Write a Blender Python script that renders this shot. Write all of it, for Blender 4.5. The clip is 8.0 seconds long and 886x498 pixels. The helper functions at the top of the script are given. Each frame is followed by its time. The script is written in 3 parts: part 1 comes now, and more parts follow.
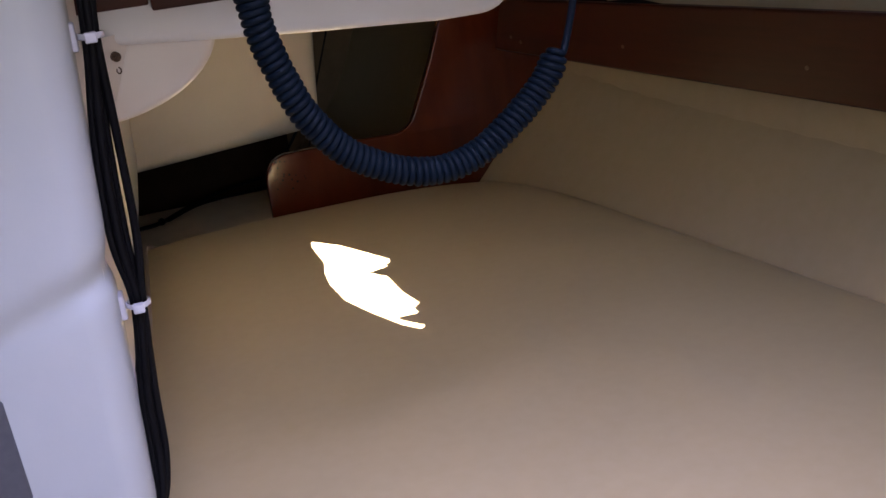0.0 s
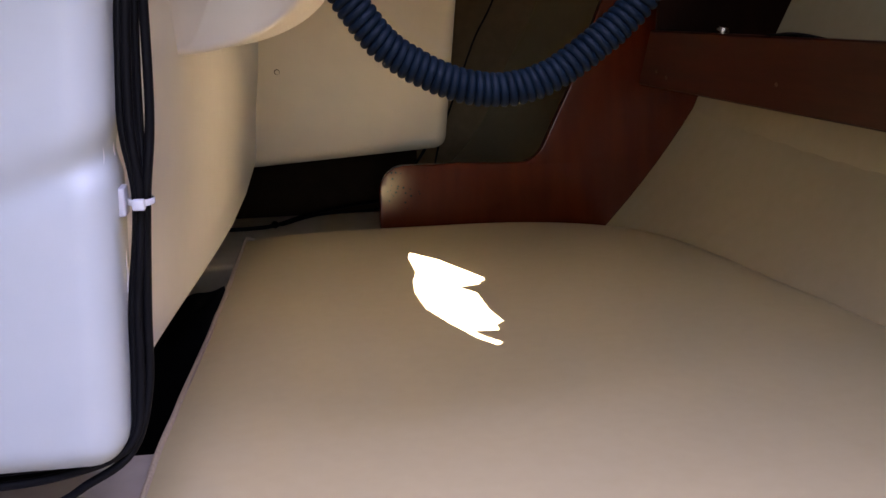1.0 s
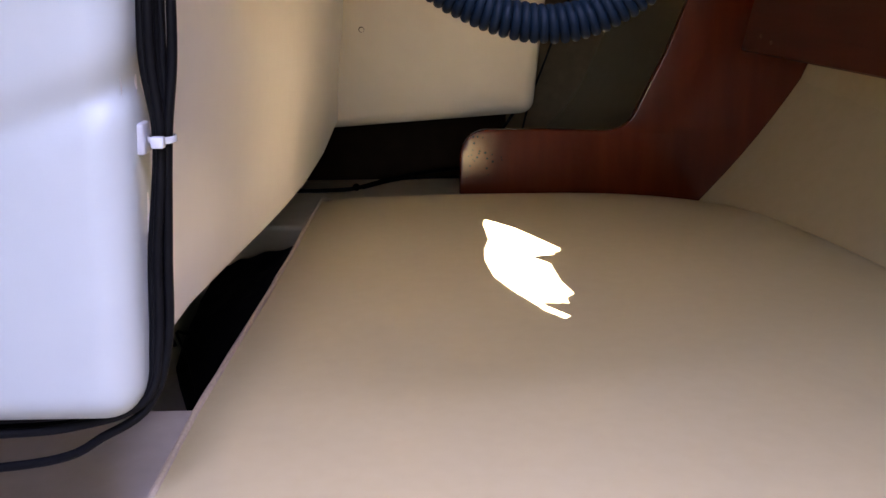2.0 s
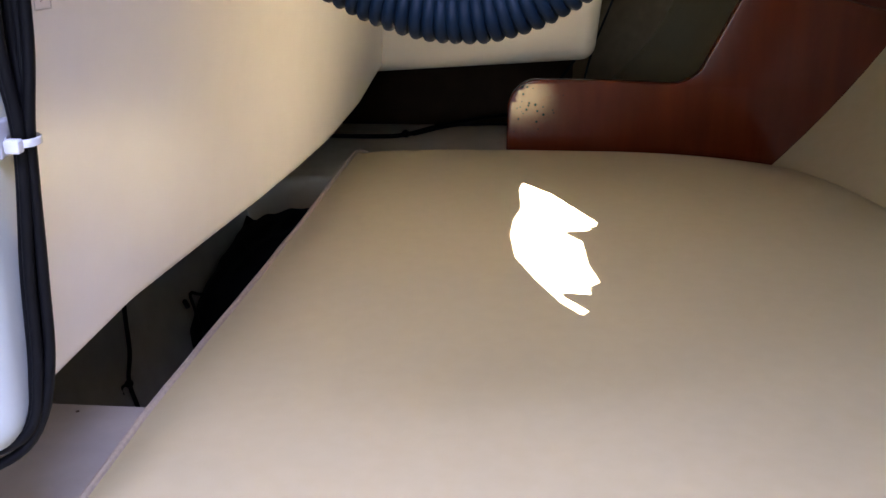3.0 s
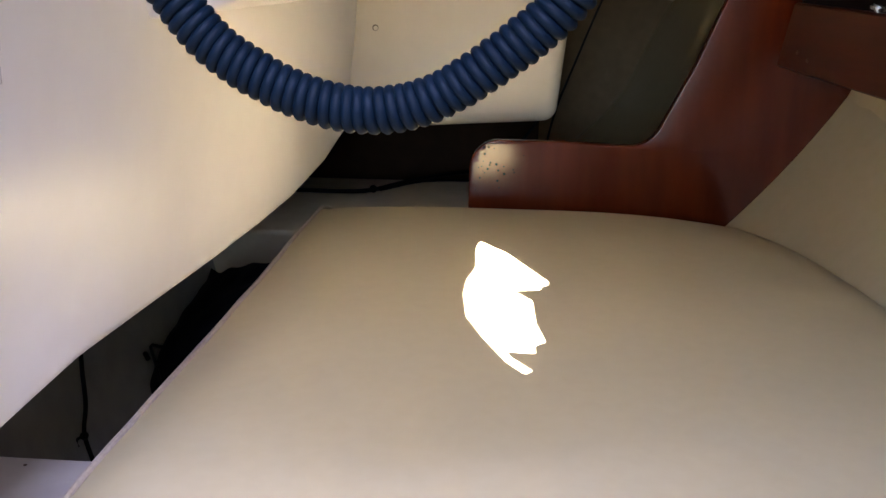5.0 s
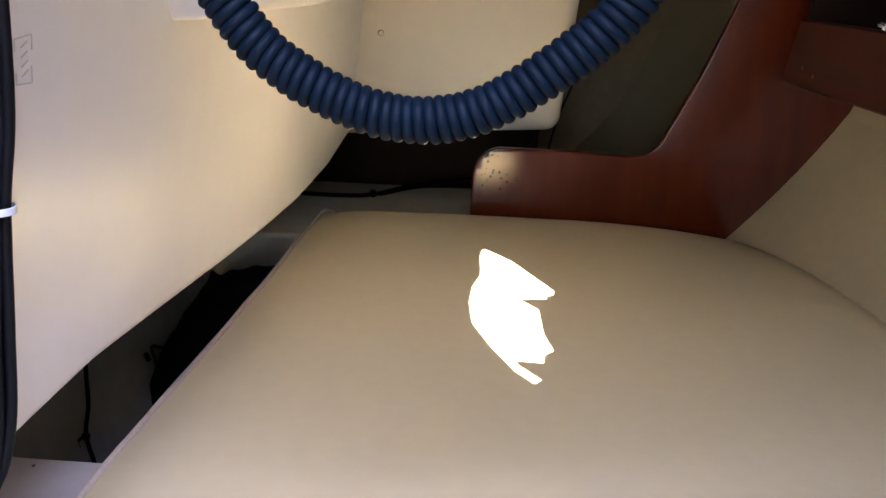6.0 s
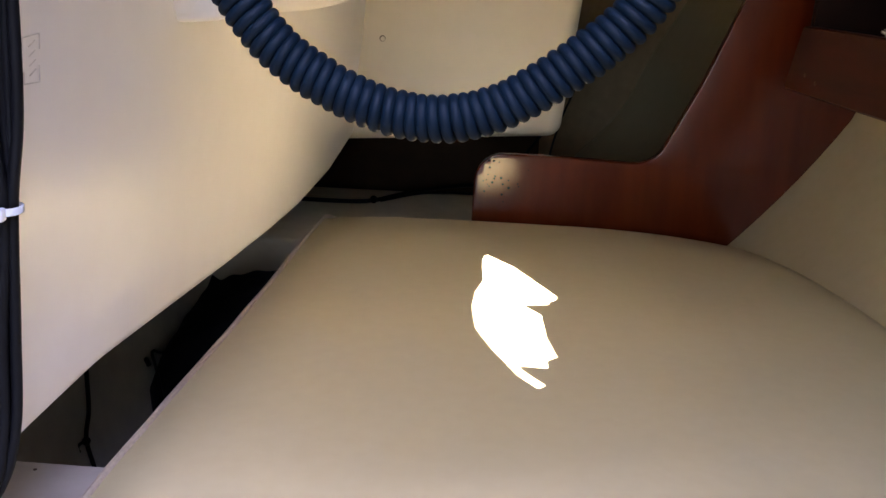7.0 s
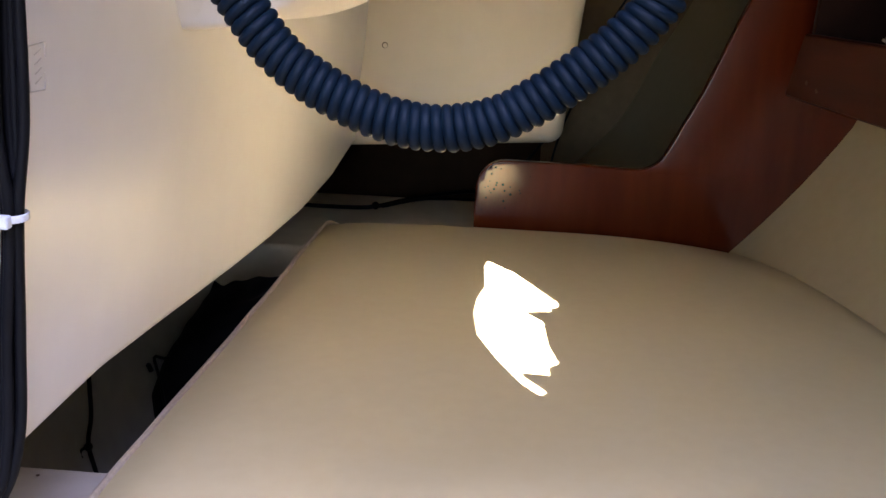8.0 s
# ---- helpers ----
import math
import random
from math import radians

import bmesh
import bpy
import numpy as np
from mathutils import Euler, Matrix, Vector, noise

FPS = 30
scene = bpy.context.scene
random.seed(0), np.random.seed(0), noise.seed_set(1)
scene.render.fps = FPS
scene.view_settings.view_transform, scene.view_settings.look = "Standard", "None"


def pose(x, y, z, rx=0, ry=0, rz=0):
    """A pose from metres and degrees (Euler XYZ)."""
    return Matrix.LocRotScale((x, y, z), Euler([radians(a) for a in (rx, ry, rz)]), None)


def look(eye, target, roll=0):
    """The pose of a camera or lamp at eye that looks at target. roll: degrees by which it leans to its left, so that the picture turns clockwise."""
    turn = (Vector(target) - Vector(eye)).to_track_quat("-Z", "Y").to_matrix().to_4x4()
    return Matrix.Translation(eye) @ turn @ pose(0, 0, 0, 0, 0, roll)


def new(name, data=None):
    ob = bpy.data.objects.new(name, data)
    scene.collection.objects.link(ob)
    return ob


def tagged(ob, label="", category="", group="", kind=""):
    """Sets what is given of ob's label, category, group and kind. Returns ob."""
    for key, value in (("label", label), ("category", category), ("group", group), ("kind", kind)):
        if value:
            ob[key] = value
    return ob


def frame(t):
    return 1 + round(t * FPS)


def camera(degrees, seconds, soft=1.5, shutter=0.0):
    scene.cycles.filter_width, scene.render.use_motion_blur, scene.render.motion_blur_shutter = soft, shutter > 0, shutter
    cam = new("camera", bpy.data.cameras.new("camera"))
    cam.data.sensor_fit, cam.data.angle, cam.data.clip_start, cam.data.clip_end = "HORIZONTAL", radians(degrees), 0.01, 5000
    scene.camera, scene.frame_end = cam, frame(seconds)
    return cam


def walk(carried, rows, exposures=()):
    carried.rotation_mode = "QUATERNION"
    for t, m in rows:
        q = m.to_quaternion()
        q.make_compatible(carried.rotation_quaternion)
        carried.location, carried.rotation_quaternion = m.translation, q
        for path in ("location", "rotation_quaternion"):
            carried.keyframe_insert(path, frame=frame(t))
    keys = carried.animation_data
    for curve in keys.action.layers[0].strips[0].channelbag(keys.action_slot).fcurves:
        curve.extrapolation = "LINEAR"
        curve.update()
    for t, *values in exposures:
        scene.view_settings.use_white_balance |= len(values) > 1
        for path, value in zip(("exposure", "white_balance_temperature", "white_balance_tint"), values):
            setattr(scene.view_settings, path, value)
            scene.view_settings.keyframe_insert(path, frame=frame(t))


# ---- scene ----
cam = camera(50.0, 8.0)
PATH = [
    (0, (-0.228, -0.14, 0.543), (0.291, 1.654, -0.174), -7.3),
    (0.3, (-0.206, -0.135, 0.514), (0.225, 1.721, -0.094), -6.2),
    (0.5, (-0.179, -0.126, 0.477), (0.193, 1.758, -0.081), -4.6),
    (1, (-0.148, -0.079, 0.411), (0.093, 1.835, -0.117), -1.4),
    (1.5, (-0.126, -0.045, 0.38), (0.038, 1.875, -0.153), -0.8),
    (2, (-0.105, -0.028, 0.383), (-0.077, 1.887, -0.193), -0.6),
    (2.2, (-0.098, 0.004, 0.393), (-0.115, 1.897, -0.254), -0.8),
    (3.3, (0.018, 0.109, 0.407), (-0.184, 1.96, -0.322), -0.5),
    (3.5, (0.028, 0.105, 0.411), (-0.169, 1.964, -0.298), -0.5),
    (4, (0.044, 0.089, 0.418), (-0.148, 1.968, -0.241), -0.2),
    (4.5, (0.045, 0.082, 0.421), (-0.126, 1.97, -0.216), 0.1),
    (5, (0.026, 0.08, 0.426), (-0.123, 1.971, -0.207), 0.5),
    (6.5, (-0.005, 0.078, 0.428), (-0.118, 1.978, -0.186), 2.4),
    (7, (-0.008, 0.08, 0.423), (-0.12, 1.983, -0.183), 2.3),
    (7.5, (-0.005, 0.078, 0.424), (-0.122, 1.982, -0.176), 2.3),
    (8, (-0.009, 0.078, 0.425), (-0.124, 1.984, -0.17), 2.4),
]
walk(cam, [(t, look(eye, target, roll)) for t, eye, target, roll in PATH],
     exposures=[(0, 4.27, 6950, 21), (0.5, 4.27, 6950, 19), (1.0, 4.63, 6950, 18), (1.5, 4.90, 6900, 18), (2.0, 4.90, 6750, 17),
                (3.3, 5.33, 6150, 11), (5.2, 5.42, 6150, 11), (6.5, 5.29, 6420, 11), (8, 5.26, 6440, 11)])

# ---- world, sun, large lights ----
SUN = Vector((0.57, -0.10, 0.82)).normalized()
world = bpy.data.worlds.new("sky")
scene.world = world
world.use_nodes = True
wn = world.node_tree
sky = wn.nodes.new("ShaderNodeTexSky")
sky.sky_type, sky.sun_disc = "NISHITA", False
sky.sun_elevation = math.asin(SUN.z)
sky.sun_rotation = math.atan2(SUN.x, SUN.y)
wn.nodes["Background"].inputs[1].default_value = 0.05
wn.links.new(sky.outputs[0], wn.nodes["Background"].inputs[0])

sun = new("sun", bpy.data.lights.new("sun", "SUN"))
sun.data.energy, sun.data.angle, sun.data.color = 5.0, radians(0.2), (1.0, 0.95, 0.88)
sun.matrix_world = look(SUN * 5, (0, 0, 0))

# two lamps added under an unseen panel, one in the companionway behind
def area_lamp(name, w, h, watts, colour, eye, target, spread=180):
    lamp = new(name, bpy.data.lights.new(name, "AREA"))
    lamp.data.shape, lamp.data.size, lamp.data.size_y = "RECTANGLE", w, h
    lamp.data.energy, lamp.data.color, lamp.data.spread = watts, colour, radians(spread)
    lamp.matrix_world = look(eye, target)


# general overhead fill, added; no pane is known there
area_lamp("overhead_fill", 0.80, 0.75, 0.060, (0.90, 0.91, 1.0), (0.00, 0.02, 0.880), (0.00, 0.02, 0.0))
# added lamp, spread narrowed to pool cool light on the near cushion
area_lamp("pool_fill", 0.50, 0.40, 0.56, (0.50, 0.55, 1.0), (-0.08, 0.05, 0.878), (-0.13, 0.28, 0.0), 93)
area_lamp("companionway_daylight", 0.55, 0.55, 0.085, (0.98, 0.92, 0.90), (-0.15, -1.29, 0.60), (-0.15, 1.0, 0.35))


# ---- materials ----
def material(name, base, rough=0.5, metal=0.0, dark=None, grain=40.0, mottle=5.0, amount=0.12, bump=0.0, bump_scale=300.0,
             stretch=(1, 1, 1), coat=0.0, spec=0.5, rough_var=0.06):
    """A surface whose colour wavers at two scales, with fine relief."""
    m = bpy.data.materials.new(name)
    m.use_nodes = True
    nt = m.node_tree
    p = nt.nodes["Principled BSDF"]
    tc = nt.nodes.new("ShaderNodeTexCoord")
    mp = nt.nodes.new("ShaderNodeMapping")
    mp.inputs["Scale"].default_value = stretch
    nt.links.new(tc.outputs["Object"], mp.inputs[0])
    n1 = nt.nodes.new("ShaderNodeTexNoise")
    n1.inputs["Scale"].default_value, n1.inputs["Detail"].default_value = grain, 6
    n2 = nt.nodes.new("ShaderNodeTexNoise")
    n2.inputs["Scale"].default_value, n2.inputs["Detail"].default_value = mottle, 4
    for n in (n1, n2):
        nt.links.new(mp.outputs[0], n.inputs["Vector"])
    add = nt.nodes.new("ShaderNodeMath")
    add.operation = "MULTIPLY_ADD"
    add.inputs[1].default_value = 0.5
    nt.links.new(n1.outputs["Fac"], add.inputs[0])
    half = nt.nodes.new("ShaderNodeMath")
    half.operation = "MULTIPLY"
    half.inputs[1].default_value = 0.5
    nt.links.new(n2.outputs["Fac"], half.inputs[0])
    nt.links.new(half.outputs[0], add.inputs[2])
    ramp = nt.nodes.new("ShaderNodeValToRGB")
    low = dark or tuple(c * (1 - amount * 2) for c in base)
    ramp.color_ramp.elements[0].position, ramp.color_ramp.elements[1].position = 0.36, 0.62
    ramp.color_ramp.elements[0].color = (*low, 1)
    ramp.color_ramp.elements[1].color = (*base, 1)
    nt.links.new(add.outputs[0], ramp.inputs[0])
    nt.links.new(ramp.outputs[0], p.inputs["Base Color"])
    rr = nt.nodes.new("ShaderNodeMapRange")
    rr.inputs["To Min"].default_value, rr.inputs["To Max"].default_value = rough - rough_var, rough + rough_var
    nt.links.new(n2.outputs["Fac"], rr.inputs["Value"])
    nt.links.new(rr.outputs[0], p.inputs["Roughness"])
    p.inputs["Metallic"].default_value = metal
    p.inputs["Coat Weight"].default_value = coat
    p.inputs["Coat Roughness"].default_value = 0.12
    p.inputs["Specular IOR Level"].default_value = spec
    if bump:
        nb = nt.nodes.new("ShaderNodeTexNoise")
        nb.inputs["Scale"].default_value, nb.inputs["Detail"].default_value = bump_scale, 3
        nt.links.new(mp.outputs[0], nb.inputs["Vector"])
        b = nt.nodes.new("ShaderNodeBump")
        b.inputs["Strength"].default_value, b.inputs["Distance"].default_value = bump, 0.002
        nt.links.new(nb.outputs["Fac"], b.inputs["Height"])
        nt.links.new(b.outputs[0], p.inputs["Normal"])
    return m


VINYL = material("cream vinyl", (0.505, 0.413, 0.238), 0.40, dark=(0.480, 0.387, 0.216), grain=60, mottle=4, bump=0.10, bump_scale=900)
PIPING = material("cream piping", (0.52, 0.42, 0.32), 0.5, grain=200, bump=0.2, bump_scale=1500)
LINER = material("cream hull liner", (0.455, 0.377, 0.242), 0.5, dark=(0.425, 0.348, 0.217), grain=50, mottle=3, bump=0.12, bump_scale=700)
GELCOAT = material("cream gelcoat", (0.775, 0.735, 0.715), 0.36, dark=(0.75, 0.705, 0.68), grain=25, mottle=2.5, bump=0.03, bump_scale=60, rough_var=0.0)
# same gelcoat with the sun patch's warm bounce and shade in its colour
GELCOAT_BOUNCE = material("gelcoat tinted for warm bounce", (0.70, 0.615, 0.485), 0.38, dark=(0.67, 0.585, 0.455), grain=25, mottle=2.5, bump=0.03, bump_scale=60)
PALE = material("pale gelcoat", (0.74, 0.68, 0.64), 0.36, dark=(0.70, 0.64, 0.60), grain=25, mottle=3, bump=0.03, bump_scale=60)
# white gelcoat, base dimmed to offset strong lamp light on the switch moulding
WHITE_DIMMED = material("white gelcoat", (0.445, 0.470, 0.455), 0.42, dark=(0.415, 0.442, 0.430), grain=20, mottle=3, bump=0.03, bump_scale=50)
# same white left undimmed for the less lit overhead moulding
WHITE_UNDIMMED = material("undimmed white gelcoat", (0.72, 0.72, 0.735), 0.34, dark=(0.69, 0.69, 0.71), grain=20, mottle=3, bump=0.03, bump_scale=50)
WOOD = material("varnished mahogany", (0.098, 0.0162, 0.0042), 0.17, dark=(0.070, 0.0108, 0.0028), grain=14, mottle=5, stretch=(3, 3, 0.5),
                bump=0.012, bump_scale=60, spec=0.42, rough_var=0.01)
# darker than WOOD: the rail's shade is put into its colour
WOOD_LONG_SHADED = material("varnished mahogany with shade in its colour", (0.043, 0.0080, 0.0029), 0.38, dark=(0.028, 0.0050, 0.0019), grain=16, mottle=6, stretch=(0.8, 0.8, 7),
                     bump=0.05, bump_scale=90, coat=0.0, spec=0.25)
# near-black wood colour that paints the shadow above the rail
WOOD_SHADOW = material("mahogany painted as shadow", (0.013, 0.0032, 0.0014), 0.50, dark=(0.009, 0.0022, 0.0010), grain=14, mottle=5, stretch=(3, 3, 0.6), bump=0.03, bump_scale=80, spec=0.06)
RUBBER = material("black cable sheath", (0.0042, 0.0042, 0.005), 0.55, grain=80, amount=0.2, bump=0.05, bump_scale=200, spec=0.1)
CORD = material("dark blue rubber cord", (0.0016, 0.0060, 0.0120), 0.55, dark=(0.0012, 0.0045, 0.0092), grain=70, bump=0.06, bump_scale=400, spec=0.10)
NYLON = material("white nylon", (0.58, 0.585, 0.60), 0.4, grain=60)
CLIP = material("clouded nylon", (0.48, 0.48, 0.50), 0.45, grain=60)
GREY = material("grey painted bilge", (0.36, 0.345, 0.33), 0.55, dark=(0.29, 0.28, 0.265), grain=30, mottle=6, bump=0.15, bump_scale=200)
LEDGE = material("pale grey flowcoat", (0.50, 0.44, 0.40), 0.45, dark=(0.43, 0.375, 0.335), grain=40, mottle=6, bump=0.08, bump_scale=150)
FLOORING = material("pale beige flowcoat", (0.66, 0.57, 0.45), 0.5, dark=(0.55, 0.47, 0.36), grain=30, mottle=7, bump=0.1, bump_scale=150)
# shade of the void, painted as one dark colour
VOID_SHADE = material("painted void shade", (0.034, 0.018, 0.009), 0.7, spec=0.1, grain=30, mottle=5, bump=0.1)
OLIVE = material("dull olive lining", (0.245, 0.163, 0.085), 0.7, dark=(0.195, 0.129, 0.066), grain=40, mottle=4, bump=0.15, bump_scale=300)
CLOTH = material("black cloth", (0.004, 0.004, 0.005), 0.85, grain=120, bump=0.3, bump_scale=500, spec=0.1)
STEEL = material("stainless steel", (0.60, 0.59, 0.57), 0.25, metal=1.0, grain=100)
IRON = material("tarnished iron", (0.13, 0.085, 0.065), 0.5, metal=0.6, grain=200, amount=0.25, bump=0.2, bump_scale=900)
PLASTIC = material("charcoal plastic", (0.075, 0.078, 0.088), 0.45, grain=150, bump=0.1, bump_scale=800)
INK = material("faded grey ink", (0.68, 0.635, 0.61), 0.6, grain=200)
DECK = material("white deckhead", (0.62, 0.58, 0.52), 0.6, grain=30, mottle=3, bump=0.1)
PLY = material("berth plywood", (0.33, 0.23, 0.14), 0.6, grain=20, stretch=(1, 6, 1), bump=0.1)
SPECK = material("brown speck", (0.012, 0.005, 0.003), 0.9, grain=300, spec=0.05)


# ---- mesh helpers ----
def part(name, bm, mat, parent=None, label="", smooth=True):
    me = bpy.data.meshes.new(name)
    bmesh.ops.recalc_face_normals(bm, faces=bm.faces)
    bm.to_mesh(me)
    bm.free()
    me.materials.append(mat)
    if smooth:
        me.polygons.foreach_set("use_smooth", [True] * len(me.polygons))
        me.set_sharp_from_angle(angle=radians(42))
    ob = new(name, me)
    if parent:
        ob.parent = parent
    if label:
        ob["label"] = label
    return ob


def holder(name, **tags):
    return tagged(new(name), **tags)


def box(x0, x1, y0, y1, z0, z1, r=0.0, seg=4, bm=None):
    """A box with rounded edges."""
    one = bmesh.new()
    bmesh.ops.create_cube(one, size=1)
    for v in one.verts:
        v.co = ((x0 + x1) / 2 + v.co.x * (x1 - x0), (y0 + y1) / 2 + v.co.y * (y1 - y0), (z0 + z1) / 2 + v.co.z * (z1 - z0))
    if r:
        bmesh.ops.bevel(one, geom=list(one.edges), offset=r, segments=seg, profile=0.5, affect="EDGES", clamp_overlap=True)
    if bm is None:
        return one
    me = bpy.data.meshes.new("join")
    one.to_mesh(me)
    one.free()
    bm.from_mesh(me)
    bpy.data.meshes.remove(me)
    return bm


def prism(outline, depth, r=0.0, seg=3):
    """A flat outline in x, z carried back along y by depth, its rims rounded."""
    bm = bmesh.new()
    vs = [bm.verts.new((x, 0, z)) for x, z in outline]
    f = bm.faces.new(vs)
    out = bmesh.ops.extrude_face_region(bm, geom=[f])
    new_vs = [g for g in out["geom"] if isinstance(g, bmesh.types.BMVert)]
    bmesh.ops.translate(bm, verts=new_vs, vec=(0, depth, 0))
    if r:
        rim = [e for e in bm.edges if abs(e.verts[0].co.y - e.verts[1].co.y) < 1e-6]
        bmesh.ops.bevel(bm, geom=rim, offset=r, segments=seg, profile=0.5, affect="EDGES", clamp_overlap=True)
    return bm


def arc(cx, cz, rx, rz, a0, a1, n):
    return [(cx + rx * math.cos(radians(a0 + (a1 - a0) * i / n)), cz + rz * math.sin(radians(a0 + (a1 - a0) * i / n))) for i in range(n + 1)]


def sheet(rows, bm=None):
    """A surface through rows of points."""
    bm = bm or bmesh.new()
    vs = [[bm.verts.new(p) for p in row] for row in rows]
    for a, b in zip(vs, vs[1:]):
        for i in range(len(a) - 1):
            bm.faces.new((a[i], a[i + 1], b[i + 1], b[i]))
    return bm


def spline(points, n):
    """n + 1 even points of a smooth curve through the given ones."""
    p = [Vector(q) for q in points]
    p = [2 * p[0] - p[1]] + p + [2 * p[-1] - p[-2]]
    fine = []
    for a, b, c, d in zip(p, p[1:], p[2:], p[3:]):
        for k in range(24):
            t = k / 24
            fine.append(0.5 * (2 * b + (c - a) * t + (2 * a - 5 * b + 4 * c - d) * t * t + (3 * b - a - 3 * c + d) * t ** 3))
    fine.append(p[-2])
    length = [0.0]
    for a, b in zip(fine, fine[1:]):
        length.append(length[-1] + (b - a).length)
    out, j = [], 0
    for i in range(n + 1):
        want = length[-1] * i / n
        while j < len(fine) - 2 and length[j + 1] < want:
            j += 1
        span = max(length[j + 1] - length[j], 1e-9)
        out.append(fine[j].lerp(fine[j + 1], min(1, (want - length[j]) / span)))
    return out


def frames_along(pts):
    up, out = None, []
    for i, p in enumerate(pts):
        t = (pts[min(i + 1, len(pts) - 1)] - pts[max(i - 1, 0)]).normalized()
        if up is None:
            up = t.orthogonal().normalized()
        up = (up - t * up.dot(t)).normalized()
        out.append((p, t, up, t.cross(up)))
    return out


def tube(pts, radius, sides=8, bm=None):
    """A round tube along points; radius is a number or one for each point."""
    bm = bm or bmesh.new()
    rings = []
    for i, (p, t, u, w) in enumerate(frames_along(pts)):
        r = radius[i] if isinstance(radius, list) else radius
        rings.append([bm.verts.new(p + (u * math.cos(2 * math.pi * k / sides) + w * math.sin(2 * math.pi * k / sides)) * r) for k in range(sides)])
    for a, b in zip(rings, rings[1:]):
        for k in range(sides):
            bm.faces.new((a[k], a[(k + 1) % sides], b[(k + 1) % sides], b[k]))
    bm.faces.new(rings[0])
    bm.faces.new(rings[-1])
    return bm


def disc(radius, height, axis, at, r=0.0, sides=20):
    """A short round stud whose axis points along axis, standing on at."""
    bm = bmesh.new()
    bmesh.ops.create_cone(bm, segments=sides, radius1=radius, radius2=radius, depth=height, cap_ends=True)
    if r:
        bmesh.ops.bevel(bm, geom=[e for e in bm.edges if abs(e.verts[0].co.z - e.verts[1].co.z) < 1e-7 and e.verts[0].co.z > 0], offset=r, segments=3, affect="EDGES")
    q = Vector(axis).normalized().to_track_quat("Z", "Y")
    bmesh.ops.transform(bm, matrix=Matrix.Translation(Vector(at) + q @ Vector((0, 0, height / 2))) @ q.to_matrix().to_4x4(), verts=bm.verts)
    return bm


def smooth(x, xs, ys):
    """Smoothly interpolated table."""
    if x <= xs[0]:
        return ys[0]
    for a, b, p, q in zip(xs, xs[1:], ys, ys[1:]):
        if x <= b:
            t = (x - a) / (b - a)
            return p + (q - p) * t
    return ys[-1]


# ---- structure ----
def hull_x(y, z):
    """The inside of the hull's side: it flares upwards and runs in towards the stern."""
    k = min(z, 0.42)
    s = max(0, min(1, z / 0.24))
    return 0.400 + (0.197 + 0.065 * s * s * (3 - 2 * s)) * (1.56 - y) + 0.94 * k - 0.70 * k * k + 0.352 * (z - k)


rows = []
for j in range(41):
    z = -0.30 + 1.30 * j / 40
    rows.append([(hull_x(-1.3 + 4.0 * i / 60, z), -1.3 + 4.0 * i / 60, z) for i in range(61)])
for j in (0, 1):
    rows.append([(hull_x(-1.3 + 4.0 * i / 60, 1.0 - 1.3 * j) + 0.03 + 0.25 * j, -1.3 + 4.0 * i / 60, 1.0 - 1.3 * j) for i in range(61)])
tagged(part("wall_hull_side", sheet(rows), LINER), "cream lined hull side flaring outwards above the berth", "hull side", kind="structure")

tagged(part("floor", box(-1.0, 0.95, -1.3, 2.5, -0.32, -0.30), GREY), "dull grey bilge floor under the berth", "floor", kind="structure")
tagged(part("berth_base", box(-0.315, 0.46, -1.2, 1.50, -0.115, -0.095, 0.003), PLY), "plywood berth base under the cushion", "berth base", kind="structure")
tagged(part("wall_stern", box(-1.0, 0.95, 2.42, 2.46, -0.30, 1.0), OLIVE), "dark olive lining behind the berth end", "wall", kind="structure")
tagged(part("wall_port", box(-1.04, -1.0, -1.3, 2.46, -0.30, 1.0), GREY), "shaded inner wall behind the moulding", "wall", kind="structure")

# pale after shelf floor beyond the cushion
tagged(part("after_floor", box(-0.62, 0.40, 1.60, 1.98, -0.30, -0.06, 0.01), FLOORING), "pale grey floor behind the berth end", "floor", kind="structure")

# added sheet; its dark colour stands in for shade under the box moulding
tagged(part("wall_void", box(-0.80, 0.07, 2.10, 2.14, -0.30, 0.13), VOID_SHADE), "dark sheet added for the unlit void under the box moulding", "locker front", kind="structure")

# grey bilge side below the moulding
rows = []
for j in range(15):
    t = j / 14
    rows.append([(-0.437 - 0.10 * t + 0.02 * math.sin(y * 3), y, -0.28 + 0.44 * t) for y in [0.77 + 0.06 * i for i in range(15)]])
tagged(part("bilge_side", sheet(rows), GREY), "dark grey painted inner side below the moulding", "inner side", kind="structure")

tagged(part("ledge", box(-1.0, -0.316, -0.6, 0.775, -0.20, -0.010, 0.003, 3), LEDGE), "pale grey flowcoated ledge beside the cushion", "ledge", kind="structure")


def well_x(y, z):
    """The well's side, leaning in upwards, with waves added to place the sun patch's reflection for the camera."""
    k = max(0, min(1, (z - 0.12) / 0.07))
    wave = 0.0018 * math.sin((y - 0.78) * 17) * math.exp(-((y - 0.78) / 0.22) ** 2) + 0.0035 * math.sin((z - 0.23) * 16) * math.exp(-((z - 0.23) / 0.14) ** 2)
    return -0.302 + 0.03 * max(0, (y - 0.6) / 1.1) ** 1.5 + 0.075 * (z - 0.1) + wave * k * k * (3 - 2 * k)


def well_low(y):
    return smooth(y, (0.45, 0.60, 0.72, 0.90, 1.05, 1.20, 1.36, 1.55, 1.72, 1.80), (0.112, 0.113, 0.112, 0.096, 0.083, 0.073, 0.066, 0.072, 0.098, 0.10))


